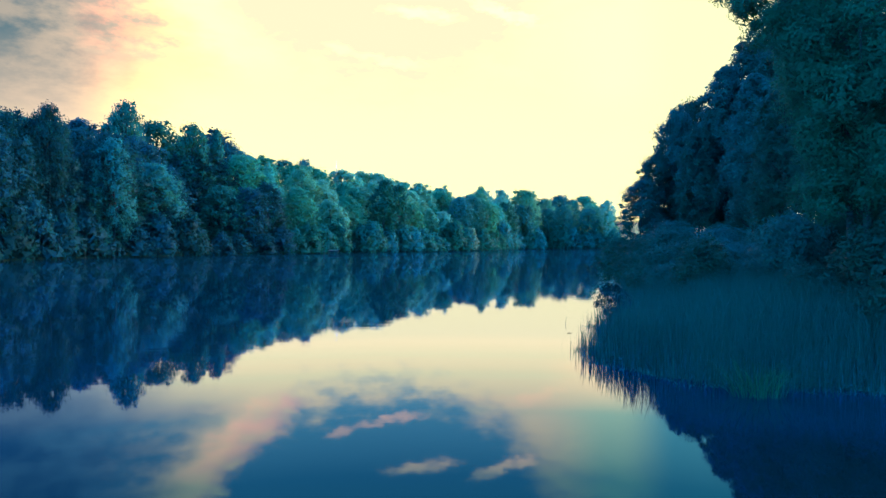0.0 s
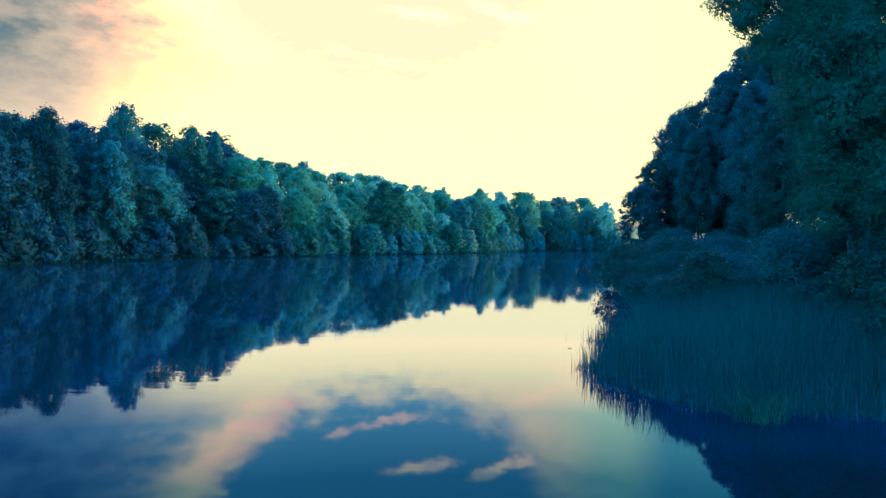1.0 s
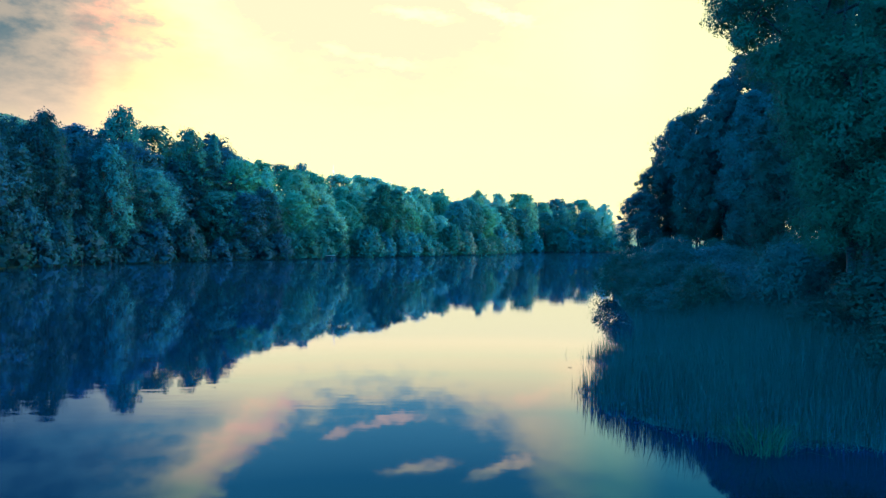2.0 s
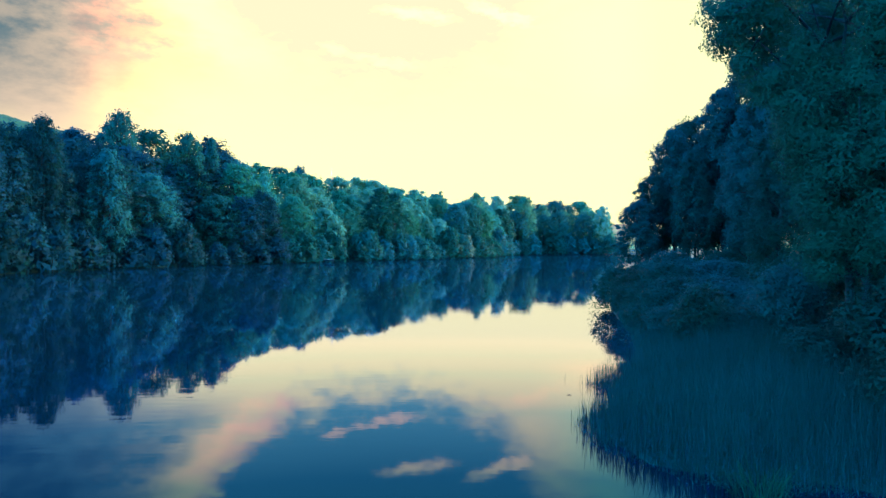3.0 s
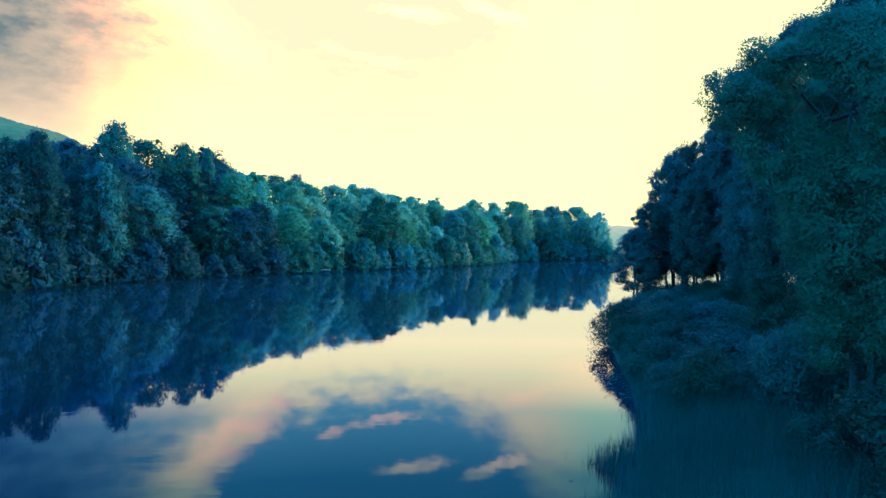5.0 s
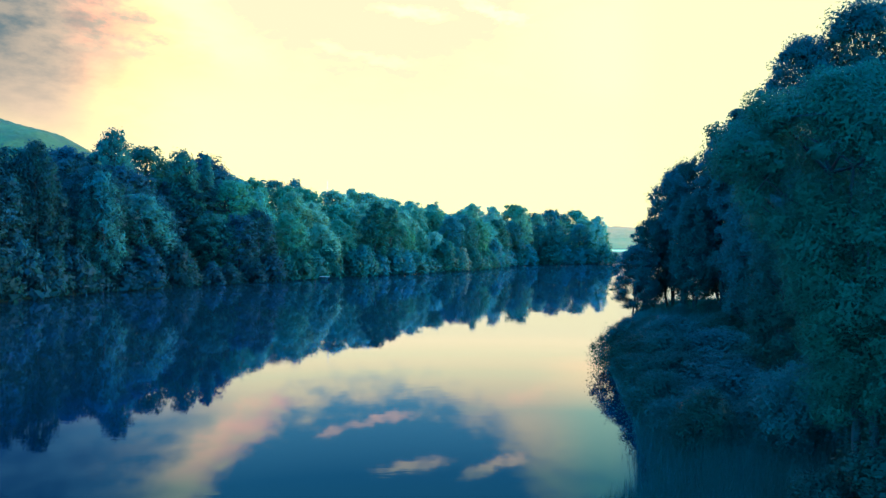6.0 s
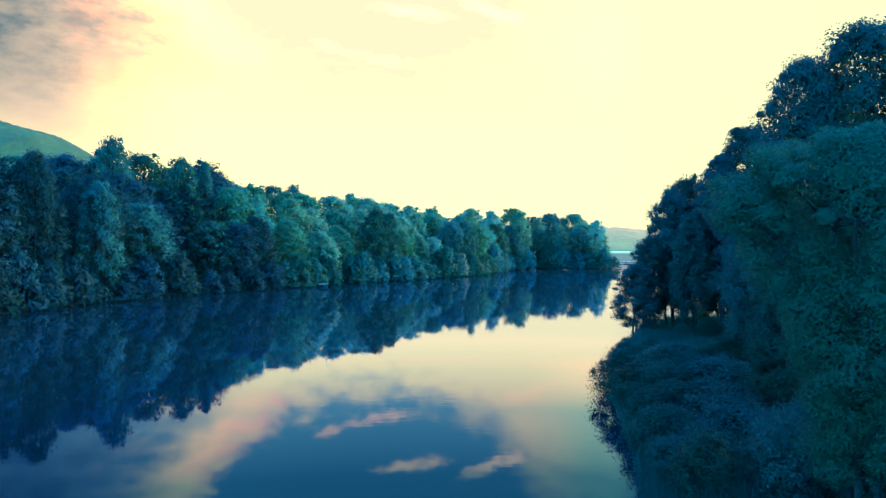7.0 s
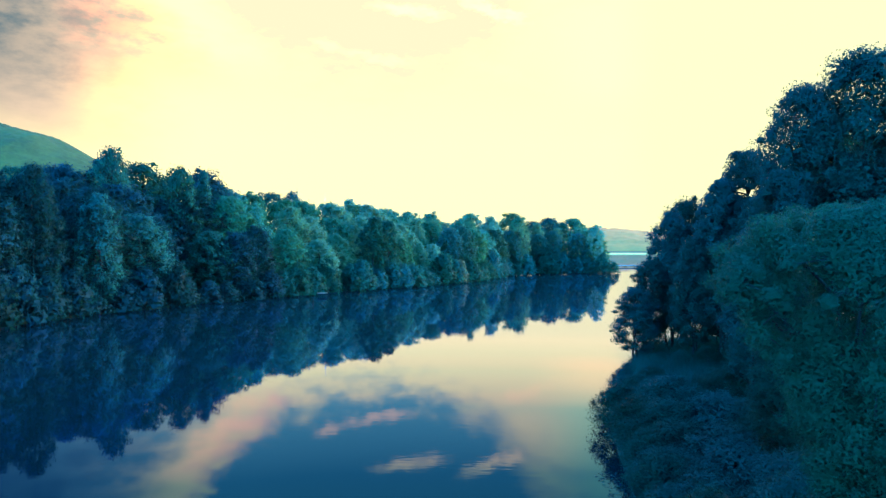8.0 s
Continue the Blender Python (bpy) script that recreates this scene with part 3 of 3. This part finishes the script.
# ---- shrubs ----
shrub = make_tree("shrub", 220, 2.4, 1.7, 0.1, "dome", 34, 250, 0.082, LEAF_LOW_SHADE, 0.30, trunks=4, inner=1.4)
tagged(shrub, "dense waterside shrub in shade-darkened green", "shrub", "shrubs along the banks")
shrub.matrix_basis = pose(9.9, 37.8, 0.0, 0, 0, 0)
rng = np.random.default_rng(31)
# Four shrubs at y 9.4 to 11 stand unseen, added to shade the reeds.
for x, y, s in ((10.9, 41.5, 0.8), (12.2, 45.5, 0.6), (12.2, 36, 1.1), (13.4, 49.5, 0.18), (11, 33, 1.1), (9.6, 29.5, 0.9), (12.5, 30, 1.3),
                (10, 26, 0.9), (13, 26, 1.3), (15.5, 41, 0.35), (18, 35, 1.4), (8.6, 22.5, 0.8), (11, 21.5, 1.1), (19.5, 30, 1.5),
                (17, 25, 1.5), (21.5, 46, 1.2), (24.5, 40, 1.5), (12.8, 39.5, 0.6), (14.0, 43.5, 0.35), (13.8, 33.5, 1.3), (16, 37.5, 1.1), (19, 41.5, 1.2),
                (9.6, 12.2, 1.0), (11.6, 11.0, 1.1), (14.2, 10.4, 1.3), (17, 10.0, 1.5), (20, 9.4, 1.7), (14.4, 15, 1.5), (11, 15.5, 1.1), (15.5, 19, 1.6),
                (9.2, 30.6, 0.8), (8.9, 27.6, 0.75), (8.4, 25.2, 0.65), (9.7, 33.2, 0.9), (10.4, 28.2, 1.0), (9.7, 24.3, 0.85), (8.2, 23.4, 0.5), (11.8, 24.4, 1.0), (12.2, 28.0, 1.2), (10.8, 31.2, 1.0),
                (16.6, 46.4, 0.45), (18.2, 46.0, 0.55), (20.0, 45.4, 0.7), (10.3, 15.4, 1.0), (11.8, 15.2, 1.2), (9.0, 16.6, 0.7), (13.2, 16.4, 1.4),
                (13.4, 23.8, 1.2), (10.4, 35.2, 0.9), (14.6, 31.0, 1.3), (12.0, 43.6, 0.45), (13.0, 46.8, 0.38), (11.9, 40.6, 0.5), (13.2, 42.0, 0.5), (12.6, 45.0, 0.35)):
    low = 0.55 if 24 < y < 44 and x > 9.5 else 1.0
    place_copy(shrub, pose(x, y, max(0, z_at(x, y)) - 0.05, 0, 0, rng.uniform(0, 360)) @ Matrix.Diagonal((s * rng.uniform(0.85, 1.35), s * rng.uniform(0.85, 1.2), s * low * rng.uniform(0.75, 1.15), 1)))
SHORE_SHRUBS = {}
for mat, tone in ((LEAF_DIMMED, "deep shaded green"), (LEAF_DARK, "dark green")):
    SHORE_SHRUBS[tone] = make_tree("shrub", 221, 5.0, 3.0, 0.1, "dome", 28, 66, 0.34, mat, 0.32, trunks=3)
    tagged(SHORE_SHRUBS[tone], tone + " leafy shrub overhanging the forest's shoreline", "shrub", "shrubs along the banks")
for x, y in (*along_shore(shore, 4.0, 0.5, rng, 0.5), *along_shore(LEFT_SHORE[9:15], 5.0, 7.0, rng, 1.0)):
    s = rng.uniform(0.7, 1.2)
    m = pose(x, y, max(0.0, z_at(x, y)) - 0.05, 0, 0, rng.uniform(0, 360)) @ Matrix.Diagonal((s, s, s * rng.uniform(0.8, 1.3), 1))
    # The left shrubs' shade is painted by the dimmed leaf tone.
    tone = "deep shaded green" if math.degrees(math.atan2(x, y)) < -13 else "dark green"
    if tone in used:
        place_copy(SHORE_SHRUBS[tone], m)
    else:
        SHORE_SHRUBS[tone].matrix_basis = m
        used.add(tone)

# ---- reeds ----
def blades(rng, p, z, tall, lean, thick, name):
    """Bent three-face blades standing at the places p, softly shaded."""
    ang = rng.uniform(0, math.pi, len(p))
    half = np.column_stack([np.cos(ang), np.sin(ang)]) * thick[:, None]
    v = np.zeros((len(p), 5, 3))
    v[:, 0, :2], v[:, 1, :2] = p - half, p + half
    v[:, 0, 2] = v[:, 1, 2] = z
    mid = p + lean * tall[:, None] * 0.35
    v[:, 2, :2], v[:, 3, :2] = mid + half * 0.8, mid - half * 0.8
    v[:, 2, 2] = v[:, 3, 2] = z + tall * 0.6
    v[:, 4, :2], v[:, 4, 2] = p + lean * tall[:, None], z + tall
    i = np.arange(len(p))[:, None] * 5
    f = np.concatenate([i + (0, 1, 2), i + (0, 2, 3), i + (3, 2, 4)])
    soft = np.column_stack([rng.normal(0, 0.25, len(p)), rng.normal(-0.3, 0.25, len(p)), np.ones(len(p))])
    soft /= np.linalg.norm(soft, axis=1)[:, None]
    return mesh_from(name, v.reshape(-1, 3), f, REED, np.repeat(soft, 5, axis=0))


def reed_bed(count, seed):
    rng = np.random.default_rng(seed)
    p = np.column_stack([rng.uniform(1.8, 17, count * 4), rng.uniform(8.5, 31, count * 4)])
    d = shore_distance(p)
    thin = np.where(d < 0, np.exp(d / 0.16) * 0.34, np.clip(1.15 - d / 9, 0, 1))
    p = p[(rng.uniform(0, 1, len(p)) < thin)][:count]
    d = shore_distance(p)
    z = np.minimum(np.maximum(ground_height(p), -0.3), 0.6)
    tall = rng.uniform(0.55, 1.15, len(p)) * np.clip(0.85 + d * 0.12, 0.6, 1.1) * (0.58 + 0.42 * step(d, -0.2, 0.9))
    lean = rng.normal(0, 1, (len(p), 2)) * (0.07 + 0.13 * step(d, 0.0, 1.2))[:, None]
    return blades(rng, p, z, tall, lean, rng.uniform(0.003, 0.0075, len(p)), "reeds")


def sedge_mat(count, seed):
    """A low tangle of short blades that closes the foot of the reeds along the water."""
    rng = np.random.default_rng(seed)
    p = np.column_stack([rng.uniform(2.0, 13, count * 6), rng.uniform(9.0, 31, count * 6)])
    d = shore_distance(p)
    p = p[(d > -0.12) & (d < 1.6)][:count]
    d = shore_distance(p)
    tall = rng.uniform(0.07, 0.22, len(p)) * (0.5 + step(d, -0.1, 0.7))
    return blades(rng, p, np.maximum(ground_height(p), -0.02) - 0.02, tall, rng.normal(0, 0.8, (len(p), 2)), rng.uniform(0.006, 0.012, len(p)), "sedge")


tagged(new("reeds", reed_bed(42000, 41)), "dense bed of green reeds standing in shallow water", "reeds", kind="stuff")
tagged(new("sedge", sedge_mat(16000, 43)), "low matted green sedge at the water's edge", "sedge", kind="stuff")


def leafy_tuft(count, seed, spread, high):
    """Broad arching blades that spring from one root."""
    rng = np.random.default_rng(seed)
    pieces = []
    for _ in range(count):
        a, r = rng.uniform(0, 6.28), spread * rng.uniform(0, 1) ** 0.5
        foot = np.array((math.cos(a) * r, math.sin(a) * r * 0.6, -0.1))
        out = np.array((math.cos(a) + rng.normal(0, 0.5), math.sin(a) + rng.normal(0, 0.5), 0)) * rng.uniform(0.1, 0.4)
        h, w = high * rng.uniform(0.4, 1.1), rng.uniform(0.004, 0.009)
        side = np.array((-math.sin(a), math.cos(a), 0)) * w
        row = [foot, foot + out * 0.25 + (0, 0, h * 0.55), foot + out * 0.7 + (0, 0, h * 0.95), foot + out * 1.3 + (0, 0, h * 0.9)]
        v = [q for p, k in zip(row, (1, 1, 0.75, 0.15)) for q in (p - side * k, p + side * k)]
        pieces.append((v, [(2 * i, 2 * i + 1, 2 * i + 3, 2 * i + 2) for i in range(3)]))
    v, f = merge(pieces)
    soft = np.tile((0.0, -0.35, 0.94), (len(v), 1)) + rng.normal(0, 0.15, (len(v), 3))
    return mesh_from("waterside_plant", v, f, FRESH, soft / np.linalg.norm(soft, axis=1)[:, None])


tuft = tagged(new("waterside_plant", leafy_tuft(150, 47, 0.42, 0.55)), "bright green tuft of arching leaves before the reeds", "water plant")
tuft.location = (4.7, 10.15, 0)


# ---- water plants, posts and small things ----
def lily_patch(seed, count, x0, x1, y0, y1):
    """Flat round floating leaves."""
    rng = np.random.default_rng(seed)
    verts, faces = [], []
    for _ in range(count):
        c = np.array((rng.uniform(x0, x1), rng.uniform(y0, y1)))
        if shore_distance([c])[0] > 0.1:
            continue
        rad, a0, b = rng.uniform(0.03, 0.065), rng.uniform(0, 6.28), len(verts)
        verts.append((*c, 0.012))
        for j in range(8):
            a = a0 + j / 7 * 5.7
            verts.append((c[0] + rad * math.cos(a), c[1] + rad * math.sin(a), 0.010 + rng.uniform(0, 0.012)))
        faces += [(b, b + j + 1, b + j + 2) for j in range(7)]
    return mesh_from("lily_pads", verts, faces, LEAF_MID)


tagged(new("lily_pads", lily_patch(51, 160, 6.9, 8.6, 25.5, 31)), "small flat green leaves floating beside the bank", "water plants", kind="stuff")


def bare_trunk(x, y, top):
    """A dead standing trunk with a few stubs."""
    rng = np.random.default_rng(61)
    z = z_at(x, y)
    root = new("dead_tree")
    root.location = (x, y, z)
    h = top - z
    pts = [(rng.normal(0, 0.08), rng.normal(0, 0.08), -0.3 + (h + 0.3) * i / 7) for i in range(8)]
    part("trunk", mesh_from("dead_trunk", *tube(pts, [0.12 * (1 - 0.8 * i / 7) for i in range(8)], 8), PALE_BARK), root)
    for f, a, l in ((0.62, 0.4, 1.0), (0.74, 2.9, 1.3), (0.83, 4.6, 0.8), (0.91, 1.4, 0.6)):
        b = np.array((0, 0, h * f))
        t = b + np.array((math.cos(a) * l, math.sin(a) * l, l * 0.7))
        part("branch", mesh_from("dead_branch", *tube([b, (b + t) / 2 + (0, 0, 0.1), t], [0.06, 0.04, 0.012], 6), PALE_BARK), root)
    return tagged(root, "pale dead tree trunk standing among the forest crowns", "dead tree")


bare_trunk(-24.6, 157.0, 20.8)


def post(x, y, high, lean):
    v, f = tube([(0, 0, -1.2), (lean * 0.5, 0, high * 0.5), (lean, 0, high)], [0.07, 0.065, 0.055], 8)
    me = mesh_from("post", v, f, BARK)
    ob = tagged(new("post", me), "thin weathered wooden post standing in the lake", "post")
    ob.location = (x, y, 0)
    return ob


post(-19.4, 111.0, 0.9, 0.05)


def jetty(x, y, length, turn, name="jetty", label="low pale plank jetty on dark posts in the far water", wood=PALE_BARK):
    """A low plank walkway on posts."""
    root = new(name)
    root.matrix_basis = pose(x, y, 0, 0, 0, turn)

    def box(name, size, at, mat):
        bm = bmesh.new()
        bmesh.ops.create_cube(bm, size=1.0)
        bmesh.ops.scale(bm, vec=size, verts=bm.verts)
        bmesh.ops.bevel(bm, geom=bm.edges[:], offset=min(size) * 0.12, segments=1, affect="EDGES")
        me = bpy.data.meshes.new(name)
        bm.to_mesh(me)
        bm.free()
        me.materials.append(mat)
        ob = part(name, me, root)
        ob.location = at
        return ob

    count = int(length / 0.3)
    first = box("plank", (0.27, 1.8, 0.06), (0.15, 0, 0.62), wood)
    for i in range(1, count):
        ob = part("plank", first.data, root)
        ob.location = (0.15 + i * 0.3, 0, 0.62 + 0.006 * ((i * 7) % 3 - 1))
    for side in (-0.7, 0.7):
        box("beam", (length, 0.14, 0.24), (length / 2, side, 0.47), BARK)
        for i in range(5):
            box("leg", (0.16, 0.16, 2.2), (0.3 + i * (length - 0.6) / 4, side, -0.55), BARK)
    return tagged(root, label, "jetty")


jetty(67.0, 250.0, 16.0, 4)
jetty(-20.9, 124.5, 1.8, 8, "fishing_platform", "small weathered grey plank fishing platform at the forest shore", GREY_WOOD)

# a floating twig off the reeds
v, f = tube([(0, 0, 0), (0.05, 0.01, 0.006), (0.11, 0.0, 0.003)], [0.004, 0.006, 0.003], 6)
twig = tagged(new("twig", mesh_from("twig", v, f, BARK)), "small dark twig floating on the still water", "twig")
twig.location = (3.1, 17.0, 0.004)

# reddish shrub on the far shore
rust = make_tree("shrub", 230, 5.0, 2.2, 0.1, "dome", 34, 60, 0.34, LEAF_RUST, 0.32, trunks=3)
rust.matrix_basis = pose(6.3, 161.0, 0.2, 0, 0, 0)
tagged(rust, "reddish-tinged leafy shrub at the forest's edge", "shrub", "shrubs along the banks")

# pale strip along the far shore, painting the glint of its waterline
sx = np.linspace(40, 330, 60)
sy = np.interp(sx, [60, 160, 260, 350], [466, 464, 455, 420])
sv = np.concatenate([np.column_stack([sx, sy - 2.5, 0 * sx - 0.1]), np.column_stack([sx, sy + 1.0, 0 * sx + 0.75]), np.column_stack([sx, sy + 6, 0 * sx + 0.6])])
i = np.arange(59)[:, None]
sf = np.concatenate([i + (0, 1, 61, 60), i + (60, 61, 121, 120)])
tagged(new("beach", mesh_from("beach", sv, sf, SHORE_GLINT)), "narrow pale strip on the far shore in place of its glint", "beach", kind="structure")


# rough grass on the wooded point
def rough_grass(seed, count):
    rng = np.random.default_rng(seed)
    p = np.column_stack([rng.uniform(7, 24, count), rng.uniform(22, 62, count)])
    d = shore_distance(p)
    p = p[(d > -0.1) & (d < 9)]
    z = ground_height(p) - 0.03
    tall = rng.uniform(0.25, 0.75, len(p))
    lean = rng.normal(0, 0.35, (len(p), 2)) * tall[:, None]
    ang = rng.uniform(0, math.pi, len(p))
    half = np.column_stack([np.cos(ang), np.sin(ang)]) * 0.02
    v = np.zeros((len(p), 3, 3))
    v[:, 0, :2], v[:, 1, :2], v[:, 2, :2] = p - half, p + half, p + lean
    v[:, 0, 2] = v[:, 1, 2] = z
    v[:, 2, 2] = z + tall
    return mesh_from("grass", v.reshape(-1, 3), np.arange(len(p) * 3).reshape(-1, 3), LEAF_LOW_SHADE)


tagged(new("grass", rough_grass(71, 60000)), "rough shade-darkened green grass covering the wooded bank", "grass", kind="stuff")
